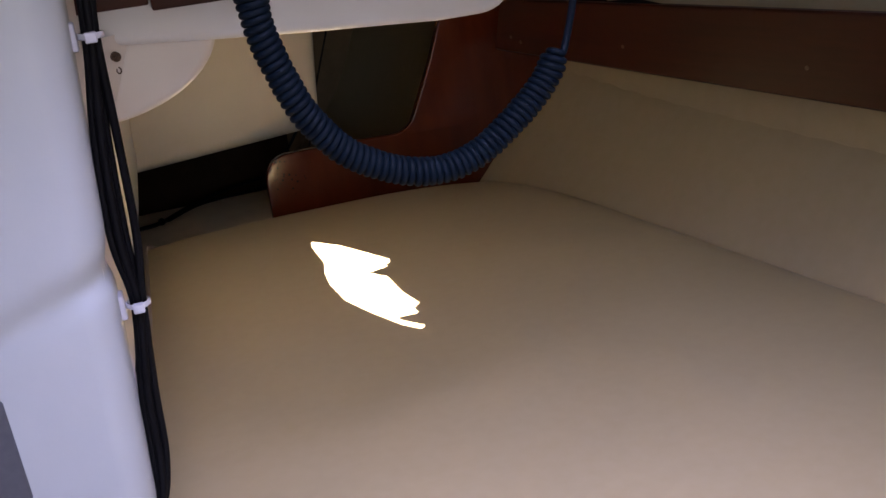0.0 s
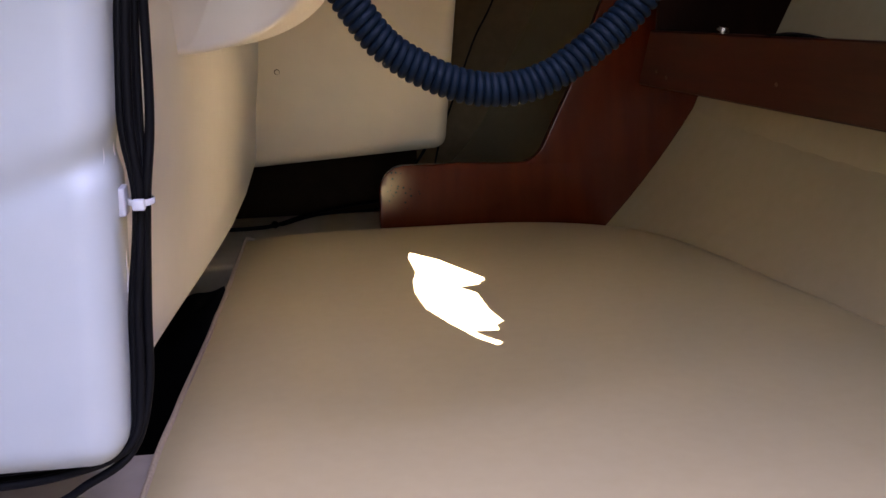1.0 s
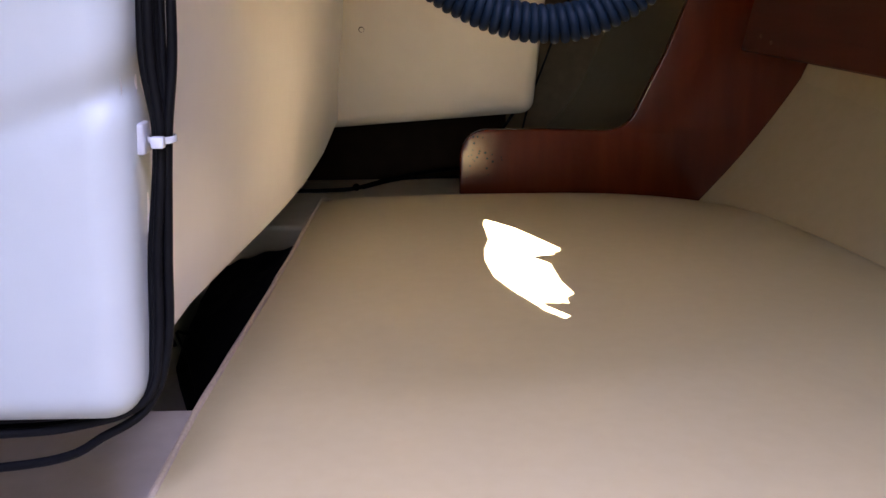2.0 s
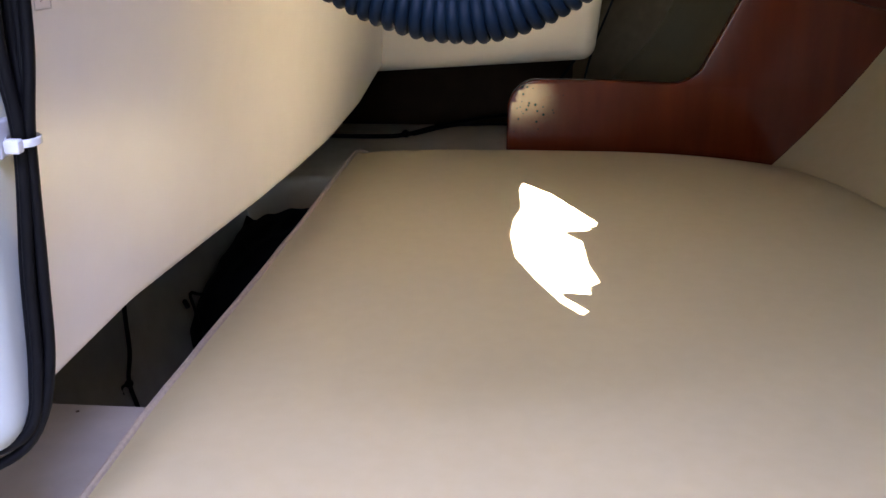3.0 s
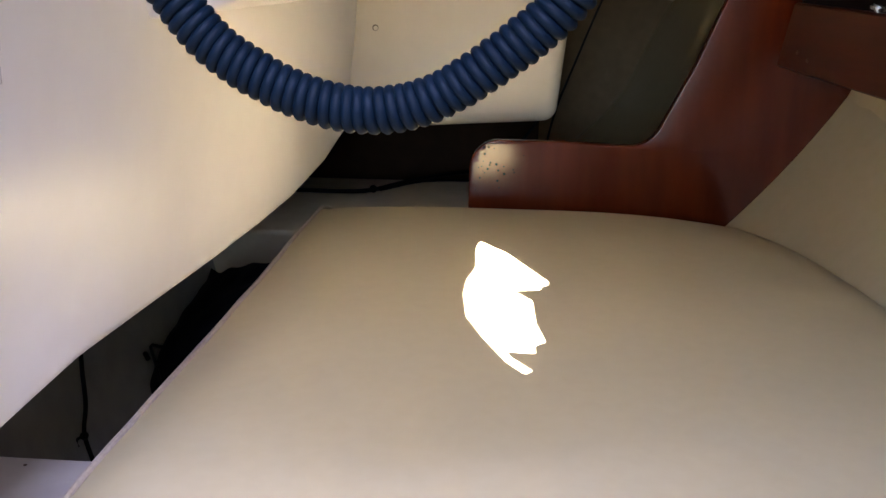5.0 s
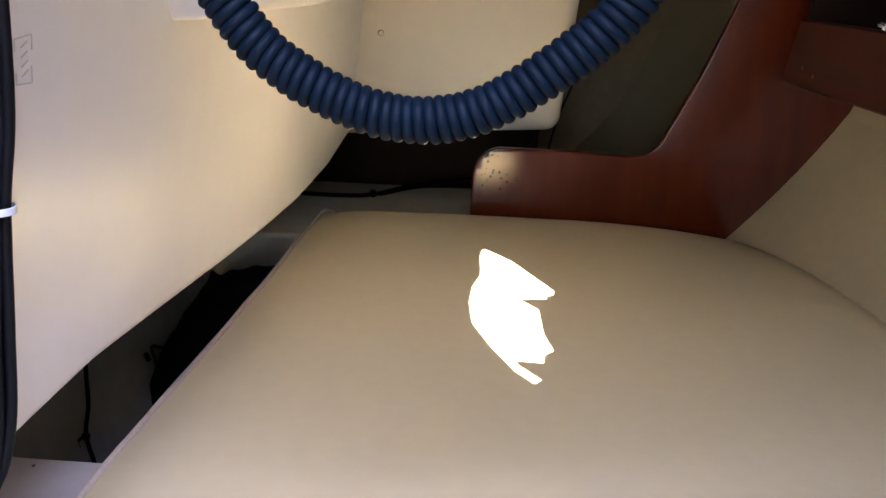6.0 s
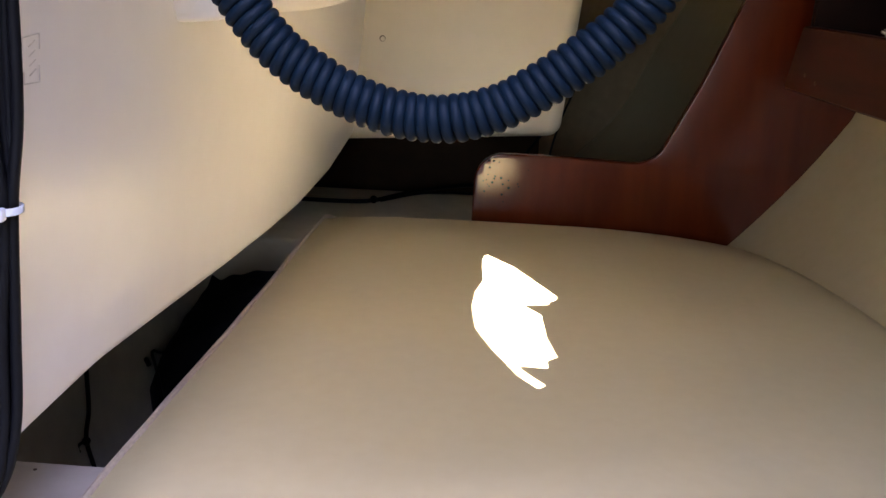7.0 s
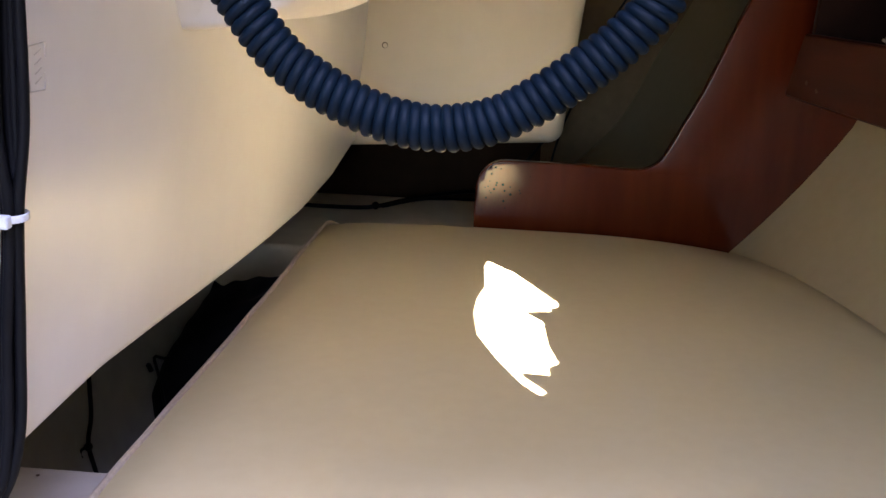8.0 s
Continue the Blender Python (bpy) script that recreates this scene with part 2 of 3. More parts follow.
rows = []
ys = [0.53 + 1.29 * i / 63 for i in range(64)]
for z in [1.0 - 0.9 * i / 30 for i in range(30)]:
    rows.append([(well_x(y, max(z, well_low(y) + 0.012)), y, max(z, well_low(y) + 0.012 + 0.0005 * (z - 0.1))) for y in ys])
for k in range(7):
    a = radians(90 * k / 6)
    rows.append([(well_x(y, well_low(y)) - 0.012 + 0.012 * math.cos(a), y, well_low(y) + 0.012 - 0.012 * math.sin(a)) for y in ys])
rows.append([(-0.62, y, well_low(y) + 0.01) for y in ys])
rows.append([(-0.62, y, 1.0) for y in ys])
tagged(part("wall_well", sheet(rows), GELCOAT), "glossy cream gelcoat side of the cockpit well", "moulded wall", kind="structure")

# box moulding hanging at the far end
bm = box(-0.36, 0.10, 1.72, 2.2, 0.10, 1.0)
for v in bm.verts:
    if v.co.x > 0:
        v.co.x = 0.090 if v.co.z < 0.5 else 0.175
        if v.co.z < 0.5:
            v.co.z = 0.115
    elif v.co.z < 0.5:
        v.co.z = 0.086
bmesh.ops.bevel(bm, geom=list(bm.edges), offset=0.022, segments=5, profile=0.5, affect="EDGES")
box_moulding = tagged(part("box_moulding", bm, GELCOAT_BOUNCE), "cream gelcoat box moulding hanging over the berth end", "moulding", kind="structure")

# unseen deckhead; the hatch opening is added to let the sun in
HX, HY = (0.50, 0.80), (0.75, 1.35)
bm = bmesh.new()
box(-1.0, HX[0], -1.3, 2.46, 0.90, 0.94, bm=bm)
box(HX[1], 1.6, -1.3, 2.46, 0.90, 0.94, bm=bm)
box(HX[0], HX[1], -1.3, HY[0], 0.90, 0.94, bm=bm)
box(HX[0], HX[1], HY[1], 2.46, 0.90, 0.94, bm=bm)
tagged(part("ceiling", bm, DECK, smooth=False), "off-white painted deckhead, unseen, with an opening added for the sun", "ceiling", kind="structure")

# unseen panel added above the two overhead lamps
tagged(part("lamp_panel", box(-0.44, 0.44, -0.38, 0.42, 0.884, 0.902, 0.006), NYLON), "unseen white panel added above the overhead lamps", "hatch", kind="structure")

# unseen sheet added in the opening; its gap shapes the cushion's sun patch
GAP = ((-0.025, 1.350), (0.012, 1.304), (0.072, 1.196), (0.070, 1.183), (0.062, 1.178), (0.062, 1.168), (0.030, 1.162), (0.052, 1.131),
       (0.056, 1.060), (0.065, 1.012), (0.054, 0.999), (0.054, 0.980), (0.024, 0.982), (0.028, 0.970), (0.050, 0.938), (0.044, 0.930),
       (0.025, 0.957), (-0.007, 1.018), (-0.028, 1.079), (-0.035, 1.150), (-0.033, 1.200), (-0.025, 1.243), (-0.029, 1.324))
lift = (0.895 - 0.012) / SUN.z
inner = [(x + (-0.004 if x > 0.02 else 0.002) + SUN.x * lift, 1.142 + (y - 1.142) * 0.985 + SUN.y * lift) for x, y in GAP]
bm = bmesh.new()
for loop in (inner, [(HX[0] - 0.04, HY[0] - 0.04), (HX[1] + 0.04, HY[0] - 0.04), (HX[1] + 0.04, HY[1] + 0.04), (HX[0] - 0.04, HY[1] + 0.04)]):
    vs = [bm.verts.new((x, y, 0.895)) for x, y in loop]
    for a, b in zip(vs, vs[1:] + vs[:1]):
        bm.edges.new((a, b))
bmesh.ops.triangle_fill(bm, use_beauty=True, edges=list(bm.edges))
tagged(part("sun_mask", bm, DECK, smooth=False), "unseen sheet added to cut the sunlight to a ragged patch", "shade", kind="structure")

# added out of view to keep lamp light off the rail and end frame
tagged(part("light_block", box(0.06, 1.4, 0.70, 0.80, 0.50, 0.90, 0.01), DECK), "unseen off-white block added to shade the rail and end frame", "beam", kind="structure")

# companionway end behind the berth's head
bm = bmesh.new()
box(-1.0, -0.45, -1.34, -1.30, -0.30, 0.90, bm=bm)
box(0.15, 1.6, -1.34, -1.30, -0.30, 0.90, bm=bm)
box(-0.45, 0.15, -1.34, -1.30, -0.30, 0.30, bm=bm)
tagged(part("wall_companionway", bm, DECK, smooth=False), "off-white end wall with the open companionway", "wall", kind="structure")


# ---- berth cushion ----
def cushion():
    r, top, low = 0.030, 0.014, -0.092

    def left(y):
        return smooth(y, (-1.1, 0.45, 0.55, 0.63, 0.69, 0.74, 0.79, 0.85, 0.93, 1.05, 1.25, 1.56), (-0.322, -0.316, -0.3125, -0.3115, -0.3110, -0.3105, -0.3085, -0.3060, -0.3015, -0.296, -0.289, -0.284))
    y0, y1 = -1.1, 1.568
    us = [i / 150 for i in range(151)]
    us = sorted(set([y0 + (y1 - 0.06 - y0) * u for u in us] + [y1 - 0.06 + 0.06 * i / 10 for i in range(11)]))
    n, rows = 60, []
    for y in us:
        xl, xr = left(y), hull_x(y, 0.0) - 0.004
        row = []
        for i in range(n + 1):
            u = i / n
            u = 0.5 - 0.5 * math.cos(math.pi * u) * (0.75 + 0.25 * abs(math.cos(math.pi * u)))
            x = xl + (xr - xl) * u
            rr = r * 1.25
            a = max(0, rr - (x - xl)) / rr * 0.30 if x - xl < rr else max(0, rr - (xr - x)) / rr * 0.62
            b = max(0, rr - (y1 - y)) / rr
            h = math.hypot(a, b)
            px, py = x, y
            if h > 1:
                px += (a - a / h) * rr * (1 if x - xl < rr else -1)
                py -= (b - b / h) * rr
                h = 1
            z = top - rr * (1 - math.sqrt(max(0, 1 - h * h)))
            inside = min(1, min(x - xl, xr - x, y1 - y) / 0.12)
            z += 0.0022 * inside * noise.noise(Vector((x * 5, y * 4, 0.3)))
            z -= 0.004 * max(0, 1 - (xr - x) / 0.16) ** 2 if xr - x < 0.16 else 0
            w = (xr - x - 0.06) / 0.035
            z += 0.0030 * math.exp(-w * w) * math.sin((y - 0.9) * 46 + 3 * noise.noise(Vector((x * 8, y * 3, 2)))) * max(0, 1 - abs(y - 1.2) / 0.3)
            z -= 0.026 * max(0, (y - 1.25) / 0.31) ** 2 * max(0, (u - 0.55) / 0.45) ** 2 + 0.006 * max(0, (y - 1.40) / 0.16) ** 2
            z -= 0.0045 * max(0, 1 - (x - xl) / 0.13) ** 2
            z -= 0.006 * max(0, (y - 1.32) / 0.24) ** 2 * max(0, (0.4 - u) / 0.4) ** 2
            row.append((px, py, z))
        edge_l, edge_r = row[0], row[-1]
        rows.append([(edge_l[0] + 0.004, edge_l[1], low), (edge_l[0] - 0.003, edge_l[1], -0.045)] + row + [(edge_r[0], edge_r[1], low)])
    last = rows[-1]
    rows.append([(x, y1 + 0.003, min(z, -0.045)) for x, y, z in last])
    rows.append([(x, y1 - 0.006, low) for x, y, z in last])
    thing = holder("berth_cushion", label="cream vinyl berth cushion with piped edge, lightly creased", category="cushion")
    part("cover", sheet(rows), VINYL, thing)
    line = [(left(y) - 0.0015 + 0.0012 * noise.noise(Vector((y * 14, 0, 0))), y, top - 0.0058 - 0.005 * max(0, (y - 1.32) / 0.24) ** 2 + 0.001 * noise.noise(Vector((y * 9, 3, 0)))) for y in [-1.0 + 2.53 * i / 60 for i in range(61)]]
    line += [(left(1.56) + 0.006, 1.552, -0.002), (left(1.56) + 0.02, 1.564, -0.013)]
    part("piping", tube(spline(line, 260), 0.0031, 8), PIPING, thing, "pale cream piping")
    return thing


cushion()


# ---- mahogany end frame ----
def end_frame():
    # tip, shelf-like arm, fillet and rising limb; the outer side follows the hull
    out = [(-0.052, -0.09)]
    out += [(-0.051, 0.057)] + arc(-0.004, 0.062, 0.047, 0.048, 180, 90, 10)
    out += [(0.10, 0.1085), (0.20, 0.104)]
    out += arc(0.205, 0.150, 0.050, 0.046, -90, -22, 8)[1:]
    out += [(0.30, 0.232), (0.345, 0.345), (0.40, 0.48), (0.47, 0.66), (0.55, 0.90)]
    out += [(hull_x(1.575, z) + 0.02, z) for z in (0.90, 0.75, 0.6, 0.48, 0.36, 0.24, 0.14, 0.05, -0.03, -0.09)]

    def warp(x, z):
        return 0.06 * max(0, 0.09 - x) ** 2 + (0.012 * (z - 0.02) + 0.30 * (max(z, 0.02) - 0.060) ** 2) * max(0, min(1, (0.10 - x) / 0.08))
    thing = holder("end_frame", label="varnished mahogany end frame with rounded arm, scratched tip", category="bulkhead")
    bm = prism(out, 0.018, 0.0025)
    for i in range(14):
        bmesh.ops.bisect_plane(bm, geom=list(bm.verts) + list(bm.edges) + list(bm.faces), plane_co=(-0.044 + 0.010 * i, 0, 0), plane_no=(1, 0, 0))
    for i in range(10):
        bmesh.ops.bisect_plane(bm, geom=list(bm.verts) + list(bm.edges) + list(bm.faces), plane_co=(0, 0, 0.012 + 0.010 * i), plane_no=(0, 0, 1))
    for v in bm.verts:  # tip bent and dished so the sun patch's highlight shows there from the camera
        v.co.y -= warp(v.co.x, v.co.z)
    ob = part("panel", bm, WOOD, thing)
    # tilted and turned to fit the highlight in the camera's view
    ob.matrix_basis = m = pose(0, 1.582, 0, -2.7, 0, 2.2)
    rnd = random.Random(5)
    for i in range(24):
        x, z = -0.040 + abs(rnd.gauss(0, 0.030)), 0.066 + rnd.gauss(0, 0.020)
        z = min(max(z, 0.025), 0.098)
        speck = part("speck", disc(rnd.uniform(0.0009, 0.0023), 0.0006, (0, -1, 0), (x, -warp(x, z), z), sides=8), SPECK, thing, "small dark pitted speck")
        speck.matrix_basis = m
    return thing


end_frame()


# ---- shelf with its fiddle rail on the hull ----
def rail_x(y):
    return 0.852 - 0.30 * y


def hull_shelf():
    thing = holder("hull_shelf", label="mahogany shelf rail along the hull side with screws", category="shelf")
    bm = bmesh.new()
    y0, y1 = -0.9, 1.512
    rows = []
    for y in [y0 + (1.47 - y0) * i / 30 for i in range(31)] + [y1]:
        low = 0.244 - 0.037 * (1.512 - y) if y > 0.6 else 0.210
        yt = min(y, 1.486)
        x, xt = rail_x(y), rail_x(yt)
        e = 0.003
        rows.append([(x, y, low + e), (xt, yt, 0.336 - e), (xt + e, yt + 0.001, 0.336), (xt + 0.018 - e, yt, 0.336), (xt + 0.018, yt, 0.336 - e),
                     (x + 0.018, y, low + e), (x + 0.018 - e, y, low), (x + e, y, low), (x, y, low + e)])
    sheet(rows, bm)
    bmesh.ops.remove_doubles(bm, verts=bm.verts, dist=1e-5)
    bmesh.ops.holes_fill(bm, edges=[e for e in bm.edges if e.is_boundary], sides=12)
    part("rail", bm, WOOD_LONG_SHADED, thing)
    rows = []
    for y in [y0 + (1.506 - y0) * i / 20 for i in range(21)]:
        low = 0.246 - 0.037 * (1.512 - y) if y > 0.6 else 0.212
        rows.append([(rail_x(y) + 0.016, y, low + 0.012), (hull_x(y, low) + 0.02, y, low + 0.012), (hull_x(y, low) + 0.02, y, low + 0.001), (rail_x(y) + 0.016, y, low + 0.001), (rail_x(y) + 0.016, y, low + 0.012)])
    part("shelf_board", sheet(rows), WOOD_LONG_SHADED, thing)
    # added sheet in place of the soft shadow on the end frame's limb
    zs = [0.300 + 0.06 * i for i in range(11)]
    face = [(rail_x(1.486) + 0.012 + 0.05 * max(0, z - 0.336), z) for z in zs] + [(hull_x(1.49, z) + 0.015, z) for z in reversed(zs)]
    ob = part("shadow_panel", prism(face, 0.014, 0.0015), WOOD_SHADOW, thing, "near-black sheet standing in for the shadow above the rail")
    ob.location = (0, 1.484, 0)
    for y, z in ((1.465, 0.270), (1.440, 0.262), (1.200, 0.270), (0.885, 0.263)):
        part("screw", disc(0.0030, 0.0014, (-1, -0.3, 0), (rail_x(y), y, z), 0.0006), IRON, thing, "small steel screw head")
    return thing


hull_shelf()

# chrome knob and black cord end lying behind the rail
knob = holder("cleat", label="small chrome fitting on the shelf behind the rail", category="fitting")
part("stem", disc(0.004, 0.010, (0, 0, 1), (rail_x(1.33) + 0.012, 1.33, 0.332)), STEEL, knob)
part("cap", disc(0.010, 0.006, (0.2, -0.2, 1), (rail_x(1.33) + 0.012, 1.33, 0.3395), 0.0025), STEEL, knob)
bm = tube(spline([(rail_x(y) + 0.012, y, 0.3350 + 0.0035 * math.sin((y - 1.15) * 40)) for y in (1.13, 1.17, 1.20, 1.23, 1.255)], 24), 0.0035)
tagged(part("strap", bm, CLOTH), "black strap end lying on the shelf rail", "strap")


# ---- white switch moulding ----
def switch_moulding():
    thing = holder("switch_moulding", label="white gelcoat moulding with a creased step and rounded corners", category="moulding")
    bm = box(-1.0, -0.276, 0.512, 0.585, 0.1045, 1.0, 0.024, 7)
    for k in range(44):
        bmesh.ops.bisect_plane(bm, geom=list(bm.verts) + list(bm.edges) + list(bm.faces), plane_co=(0, 0, 0.265 + 0.0025 * k), plane_no=(0, 0, 1))
    for k in range(10):
        bmesh.ops.bisect_plane(bm, geom=list(bm.verts) + list(bm.edges) + list(bm.faces), plane_co=(-0.31 - 0.02 * k, 0, 0), plane_no=(1, 0, 0))
    for v in bm.verts:
        side = max(0, min(1, (v.co.x + 0.40) / 0.10))
        crease = 0.318 + 0.20 * min(0, v.co.x + 0.272) + 0.15 * max(-0.12, min(0, v.co.x + 0.272))
        d = (v.co.z - crease) / (0.011 if v.co.z < crease else 0.016)
        groove = math.exp(-d * d)
        swell = 1 / (1 + math.exp(-(v.co.z - crease) / 0.004))
        if v.co.y < 0.56:
            v.co.y += 0.0075 * groove - 0.004 * swell
        v.co.x += side * (smooth(v.co.z, (0.108, 0.335, 1.0), (-0.013, 0.000, 0.050)) - 0.0045 * groove)
    part("body", bm, WHITE_DIMMED, thing)
    bm = box(-0.290, -0.281, 0.552, 0.558, 0.150, 0.50, 0.002)
    part("flange", bm, GELCOAT, thing, "cream moulding flange")
    bm = box(-0.46, -0.367, 0.508, 0.516, 0.166, 0.248, 0.003)
    part("switch_plate", bm, PLASTIC, thing, "charcoal plastic switch plate")
    return thing


switch_moulding()


# ---- white overhead moulding with its wooden fascia ----
def overhead():
    thing = holder("overhead_moulding", label="white gelcoat overhead moulding with rounded end", category="moulding")
    out = [(-0.325, 0.62), (-0.325, 0.441), (-0.246, 0.433), (-0.148, 0.4235), (-0.05, 0.4150), (0.03, 0.4095), (0.085, 0.4055)]
    out += arc(0.133, 0.450, 0.046, 0.0445, -90, 0, 9)
    out += [(0.182, 0.50), (0.186, 0.62)]
    ob = part("shell", prism(out, 0.38, 0.010, 5), WHITE_UNDIMMED, thing)
    ob.location = (0, 0.840, 0)
    part("fascia", box(-0.308, -0.2055, 0.815, 0.841, 0.4685, 0.62, 0.002), WOOD_LONG_SHADED, thing, "mahogany fascia board")
    part("fascia", box(-0.2035, 0.036, 0.815, 0.841, 0.4625, 0.62, 0.002), WOOD_LONG_SHADED, thing, "mahogany fascia board")
    part("clip", box(0.034, 0.053, 0.820, 0.845, 0.456, 0.50, 0.004), RUBBER, thing, "black plastic clip")
    return thing


overhead()

# rounded gusset under the overhead moulding, with a chamfer to the well side and a hook bolt
rows = []
for y, rx, rz, cz in ((0.856, 0.0, 0.0, 0.44), (0.852, 0.06, 0.045, 0.44), (0.850, 0.124, 0.075, 0.44), (0.8515, 0.131, 0.080, 0.44), (0.855, 0.1345, 0.083, 0.44),
                      (0.862, 0.1365, 0.084, 0.44), (0.90, 0.138, 0.085, 0.44), (1.0, 0.146, 0.088, 0.44), (1.1, 0.156, 0.0915, 0.44), (1.18, 0.164, 0.095, 0.44), (1.20, 0.163, 0.094, 0.44), (1.21, 0.155, 0.088, 0.44), (1.212, 0.0, 0.0, 0.44)):
    rows.append([(x, y, z) for x, z in arc(-0.282, cz, rx, rz, -95, 8, 26)])
gusset = holder("gusset", label="pale moulded gelcoat gusset under the overhead moulding", category="gusset")
part("body", sheet(rows), PALE, gusset)
rows = []
for k in range(7):
    t = k / 6
    z = 0.364 + 0.08 * t
    rows.append([(-0.262 + 0.034 * t, 0.8508, z), (-0.268 + 0.018 * t, 0.850 - 0.016 * t, z), (well_x(0.83, z) + 0.001, 0.849 - 0.045 * t, z), (well_x(0.80, z) - 0.004, 0.849 - 0.075 * t, z)])
part("chamfer", sheet(rows), PALE, gusset)
part("bolt", disc(0.0048, 0.009, (0.35, -1, -0.1), (-0.2475, 0.844, 0.424), 0.003), IRON, gusset, "tarnished brown bolt")
hook = [(-0.246 + 0.0020 * math.sin(a), 0.838, 0.4135 - 0.003 + 0.0030 * math.cos(a)) for a in [i * 0.45 for i in range(13)]]
part("hook", tube([Vector(p) for p in hook], 0.0007, 6), IRON, gusset, "thin wire hook")

# screw hole plug in the box moulding
plug = holder("plug", label="small cream screw plug in the box moulding", category="plug")
part("rim", disc(0.0052, 0.0012, (0, -1, 0), (-0.222, 1.7206, 0.2705)), IRON, plug, "dark ring round the plug")
part("cap", disc(0.0040, 0.0030, (0, -1, 0), (-0.2215, 1.7206, 0.270), 0.001), GELCOAT_BOUNCE, plug)


# ---- coiled handset cord ----
def coiled_cord():
    thing = holder("coiled_cord", label="dark blue coiled handset cord hanging in a loop", category="coiled cord")
    axis = spline([(-0.151, 0.490, 0.500), (-0.1485, 0.490, 0.465), (-0.1345, 0.490, 0.420), (-0.1230, 0.490, 0.399), (-0.104, 0.490, 0.3765), (-0.071, 0.490, 0.3578), (-0.040, 0.490, 0.3515),
                   (-0.011, 0.490, 0.3575), (0.019, 0.490, 0.3765), (0.044, 0.490, 0.3985), (0.058, 0.490, 0.420)], 1260)
    turns, R, wire = 65, 0.0080, 0.0027
    pts = []
    fr = frames_along(axis)
    for i, (p, t, u, w) in enumerate(fr):
        a = 2 * math.pi * turns * i / 1260
        k = min(1, (1260 - i) / 30)
        rad = R * (0.55 + 0.45 * k) * (1 + 0.25 * max(0, 1 - i / 90)) * (1 + 0.05 * noise.noise(Vector((i * 0.02, 0, 0))))
        pts.append(p + (u * math.cos(a) + w * math.sin(a)) * rad + t * 0.0008 * noise.noise(Vector((i * 0.013, 5, 0))))
    part("coil", tube(pts, wire, 12), CORD, thing)
    lead = spline([pts[-1], (0.067, 0.490, 0.432), (0.074, 0.490, 0.462), (0.077, 0.492, 0.51), (0.079, 0.50, 0.60), (0.075, 0.52, 0.898)], 60)
    part("lead", tube(lead, wire, 12), CORD, thing)
    lead = spline([pts[0], (-0.158, 0.492, 0.503), (-0.150, 0.495, 0.522), (-0.140, 0.50, 0.58), (-0.136, 0.52, 0.898)], 60)
    part("lead", tube(lead, wire, 12), CORD, thing)
    return thing


coiled_cord()


# ---- black cable bundle down the moulding's edge ----
def cable_bundle():
    thing = holder("cable_bundle", label="bundle of black cables tied along the white moulding", category="cables")
    rnd = random.Random(3)
    main = [(-0.236, 0.548, 0.90), (-0.247, 0.546, 0.56), (-0.253, 0.544, 0.476), (-0.262, 0.546, 0.41), (-0.2675, 0.546, 0.335), (-0.266, 0.545, 0.283),
            (-0.2755, 0.548, 0.21), (-0.2795, 0.545, 0.15), (-0.289, 0.538, 0.115), (-0.330, 0.535, 0.101), (-0.40, 0.535, 0.094), (-0.60, 0.535, 0.092)]
    offs = ((-0.0042, 0.000, 0.0), (0.000, -0.0035, 0.0), (0.0042, 0.001, 0.0115), (0.001, 0.0045, 0.0), (-0.003, 0.003, -0.002), (-0.0015, 0.006, 0.0), (0.0030, 0.005, 0.001))
    spread = (1, 1, 0.75, 1.1, 1.3, 0.7, 1.0, 1.0, 0.8, 1.2, 1.6, 2.0)
    for k, (ox, oy, bulge) in enumerate(offs):
        pts = []
        for (x, y, z), s in zip(main, spread):
            b = bulge * math.exp(-((z - 0.37) / 0.045) ** 2) + bulge * 0.1 * math.exp(-((z - 0.20) / 0.05) ** 2)
            down = -ox if z < 0.12 else 0
            pts.append((x + ox * s * (0.3 if z < 0.12 else 1) + b, y + oy * s, z + down * s * 1.2 + rnd.uniform(-0.001, 0.001)))
        if k == 2:
            pts[-3:] = [(-0.318, 0.535, 0.090), (-0.37, 0.535, 0.070), (-0.55, 0.535, 0.058)]
        part("cable", tube(spline(pts, 160), 0.0031 if k < 4 else 0.0026, 12), RUBBER, thing)
    for x, z in ((-0.253, 0.476), (-0.266, 0.283)):
        bm = bmesh.new()
        loop = [Vector((x + 0.0080 * math.cos(a), 0.5455 + 0.0088 * math.sin(a), z)) for a in [2 * math.pi * i / 24 for i in range(25)]]
        n = len(loop)
        rows = [[(p.x, p.y, p.z - 0.0021) for p in loop], [(p.x + (p.x - x) * 0.1, p.y, p.z - 0.0017) for p in loop], [(p.x + (p.x - x) * 0.1, p.y, p.z + 0.0017) for p in loop], [(p.x, p.y, p.z + 0.0021) for p in loop]]
        sheet(rows, bm)
        tie = part("cable_tie", bm, NYLON, thing, "white nylon cable tie")
        part("tie_head", box(x - 0.004, x + 0.004, 0.532, 0.538, z - 0.004, z + 0.003, 0.0012), NYLON, tie)
        part("tie_mount", box(x - 0.016, x - 0.009, 0.538, 0.554, z - 0.009, z + 0.010, 0.0015), CLIP, thing, "white nylon tie mount")
    return thing


cable_bundle()


# ---- things in the gap beyond the cushion ----
bm = tube(spline([(-0.42, 0.98, 0.12), (-0.455, 1.02, -0.02), (-0.458, 1.022, -0.09), (-0.462, 1.018, -0.128), (-0.453, 1.016, -0.17), (-0.436, 1.02, -0.28)], 60), 0.0027)
bmesh.ops.create_icosphere(bm, subdivisions=2, radius=0.0052, matrix=Matrix.Translation((-0.462, 1.017, -0.130)))
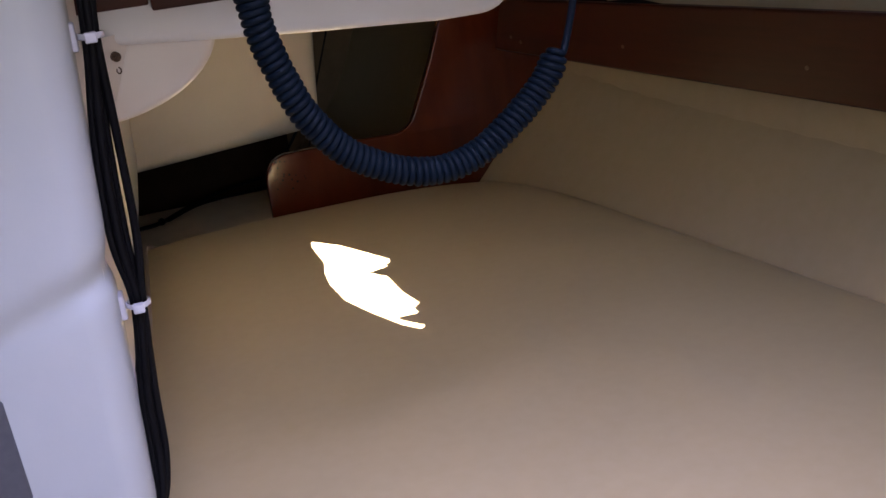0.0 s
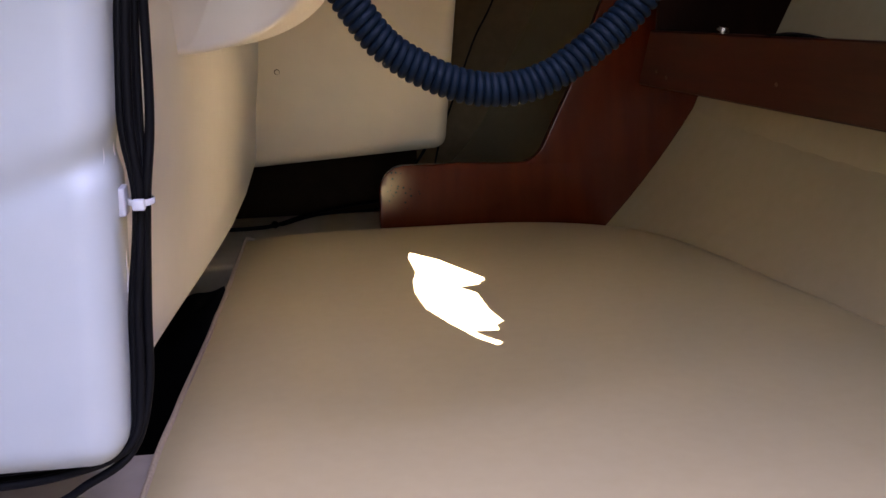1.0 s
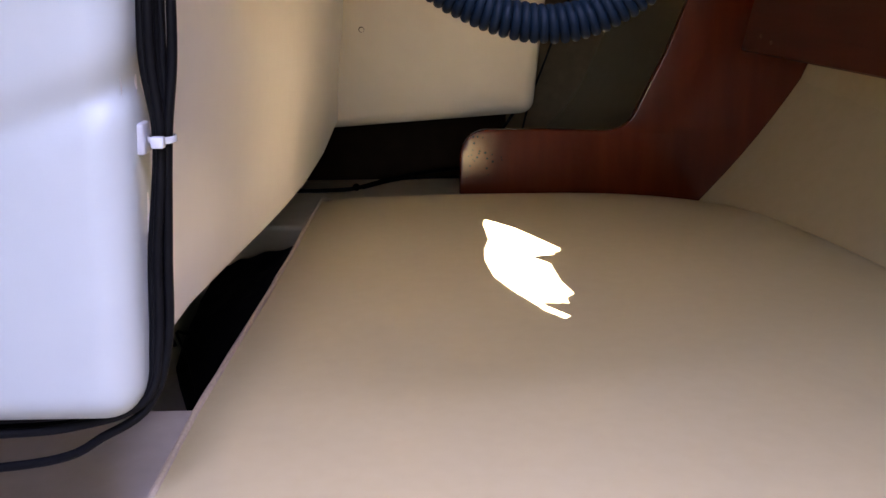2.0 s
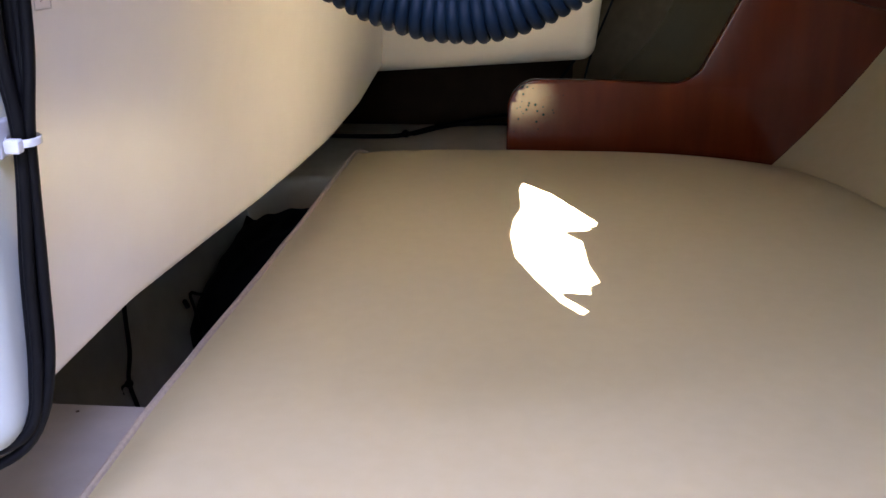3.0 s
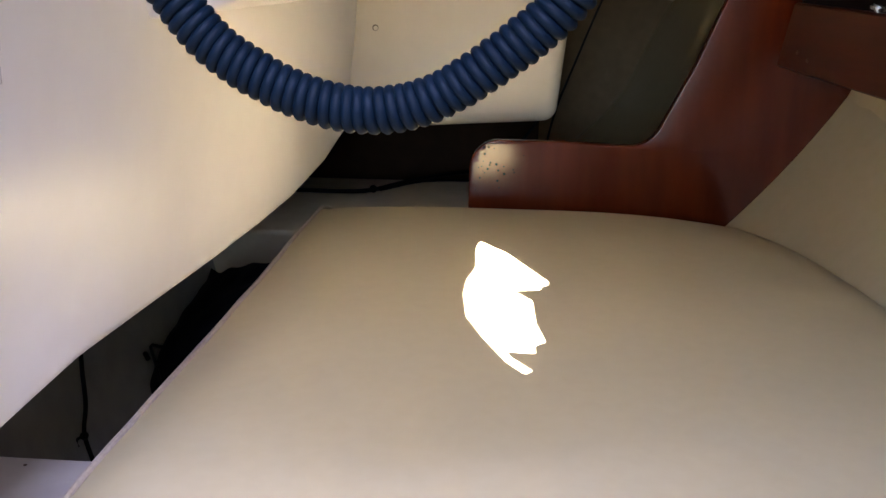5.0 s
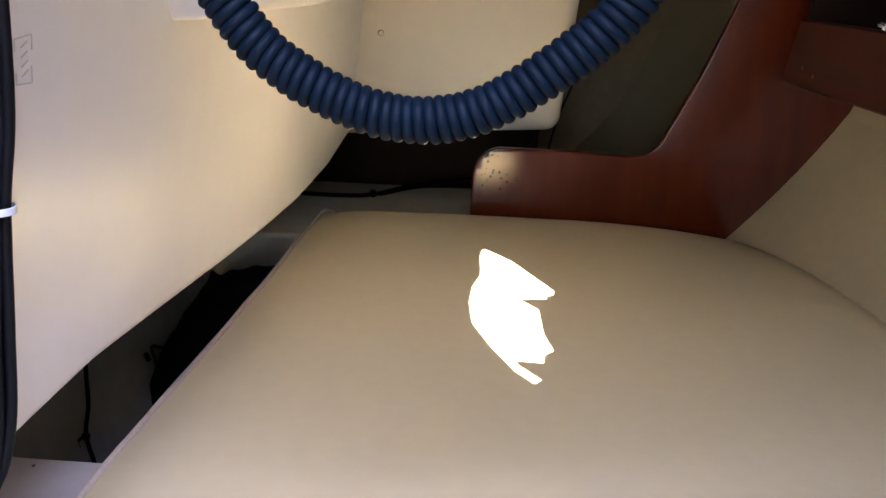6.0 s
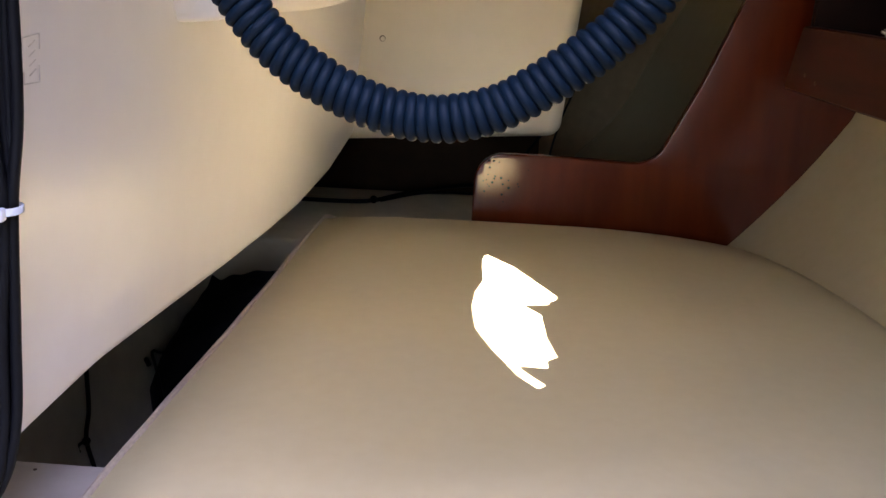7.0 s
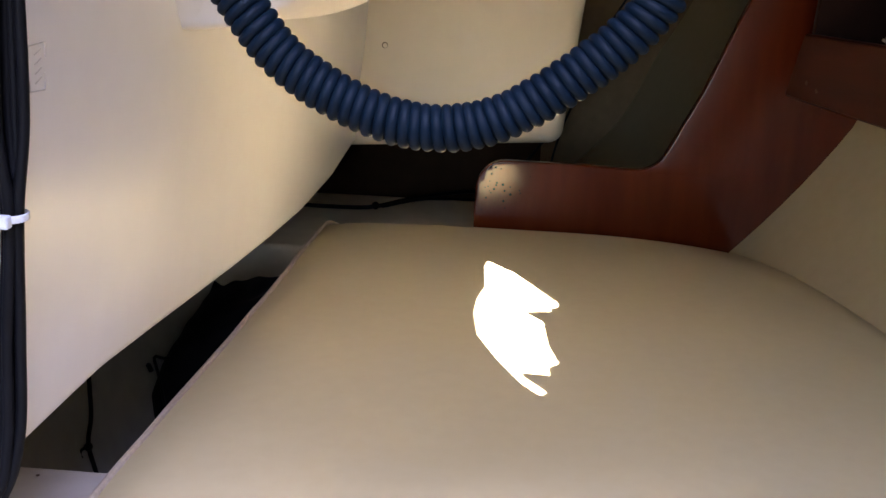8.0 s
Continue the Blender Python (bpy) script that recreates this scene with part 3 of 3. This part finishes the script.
tube(spline([(-0.462, 1.013, -0.128), (-0.468, 1.011, -0.132), (-0.469, 1.010, -0.137), (-0.467, 1.010, -0.141)], 14), 0.0018, 8, bm)
tagged(part("hanging_cable", bm, RUBBER), "thin black cable hanging down the grey inner side", "cable")
bm = tube(spline([(-0.60, 1.86, -0.057), (-0.408, 1.855, -0.056), (-0.31, 1.855, -0.056), (-0.253, 1.87, -0.055), (-0.19, 1.945, -0.055), (-0.085, 2.03, -0.055), (0.10, 2.10, -0.055)], 80), 0.0045)
bmesh.ops.create_icosphere(bm, subdivisions=2, radius=0.008, matrix=Matrix.Translation((-0.253, 1.868, -0.053)))
tagged(part("floor_cable", bm, RUBBER), "black cable lying across the pale floor", "cable")
bm = tube(spline([(-0.24, 1.875, -0.056), (-0.16, 1.95, -0.055), (-0.02, 1.99, -0.055), (0.02, 1.87, 0.03), (0.05, 1.85, 0.075), (0.075, 1.86, 0.112)], 60), 0.0030)
tagged(part("loose_cable", bm, RUBBER), "thin black cable rising behind the end frame", "cable")
bm = tube(spline([(0.05, 1.93, -0.056), (0.075, 1.86, 0.02), (0.085, 1.85, 0.075), (0.098, 1.85, 0.125), (0.118, 1.85, 0.18), (0.165, 1.85, 0.305), (0.23, 1.86, 0.46), (0.30, 1.9, 0.895)], 60), 0.0020)
tagged(part("thin_cable", bm, RUBBER), "thin black cable running up beside the box moulding", "cable")

# crumpled black cloth bag lying against the grey side
rows = []
for j in range(25):
    t = j / 24
    row = []
    for i in range(25):
        x = -0.492 + 0.185 * i / 24
        y = 1.215 + (0.325 - 1.1 * max(0, x + 0.47)) * t
        edge = max(0, min(1, 7 * t, 7 * (1 - t), 5 * i / 24)) ** 0.45
        top = -0.128 + 0.035 * t + 0.50 * max(0, x + 0.47) + 0.010 * noise.noise(Vector((x * 22, y * 22, 1)))
        row.append((x, y + 0.006 * noise.noise(Vector((x * 30, y * 10, 5))), -0.29 + (top + 0.29) * edge))
    rows.append(row)
bag = holder("bag", label="crumpled black cloth bag stuffed beside the berth", category="bag")
part("cloth", sheet(rows), CLOTH, bag)
part("toggle", disc(0.0034, 0.013, (-0.3, -0.2, 1), (-0.470, 1.235, -0.135), 0.002), RUBBER, bag, "black cord toggle")
part("drawstring", tube(spline([(-0.44, 1.27, -0.13), (-0.458, 1.250, -0.122), (-0.466, 1.238, -0.116), (-0.456, 1.225, -0.138), (-0.446, 1.222, -0.20)], 30), 0.0022, 6), RUBBER, bag)

# ---- faded stamp on the well side: a frame with unreadable marks ----
stamp = holder("stamp", label="faded grey stamped mark on the cream gelcoat", category="stamp")


def on_wall(y, z):
    return Vector((well_x(y, z) + 0.0004, y, z))


def bar(y0, z0, y1, z1, name):
    a, b = on_wall(y0, z0), on_wall(y1, z1)
    part(name, tube([a, (a + b) / 2, b], 0.0004, 6), INK, stamp)


for a, b, c, d in ((0.607, 0.339, 0.607, 0.346), (0.607, 0.358, 0.607, 0.365), (0.607, 0.365, 0.628, 0.366), (0.607, 0.339, 0.626, 0.338), (0.628, 0.366, 0.6275, 0.357), (0.6262, 0.348, 0.626, 0.338)):
    bar(a, b, c, d, "border")
for k in range(4):
    z = 0.343 + 0.0055 * k
    bar(0.614, z, 0.622, z + 0.003, "mark")

# screw in the pale ledge
tagged(part("screw", disc(0.0016, 0.0008, (0, 0, 1), (-0.385, 0.762, -0.0105)), IRON), "tiny dark screw in the grey ledge", "screw")
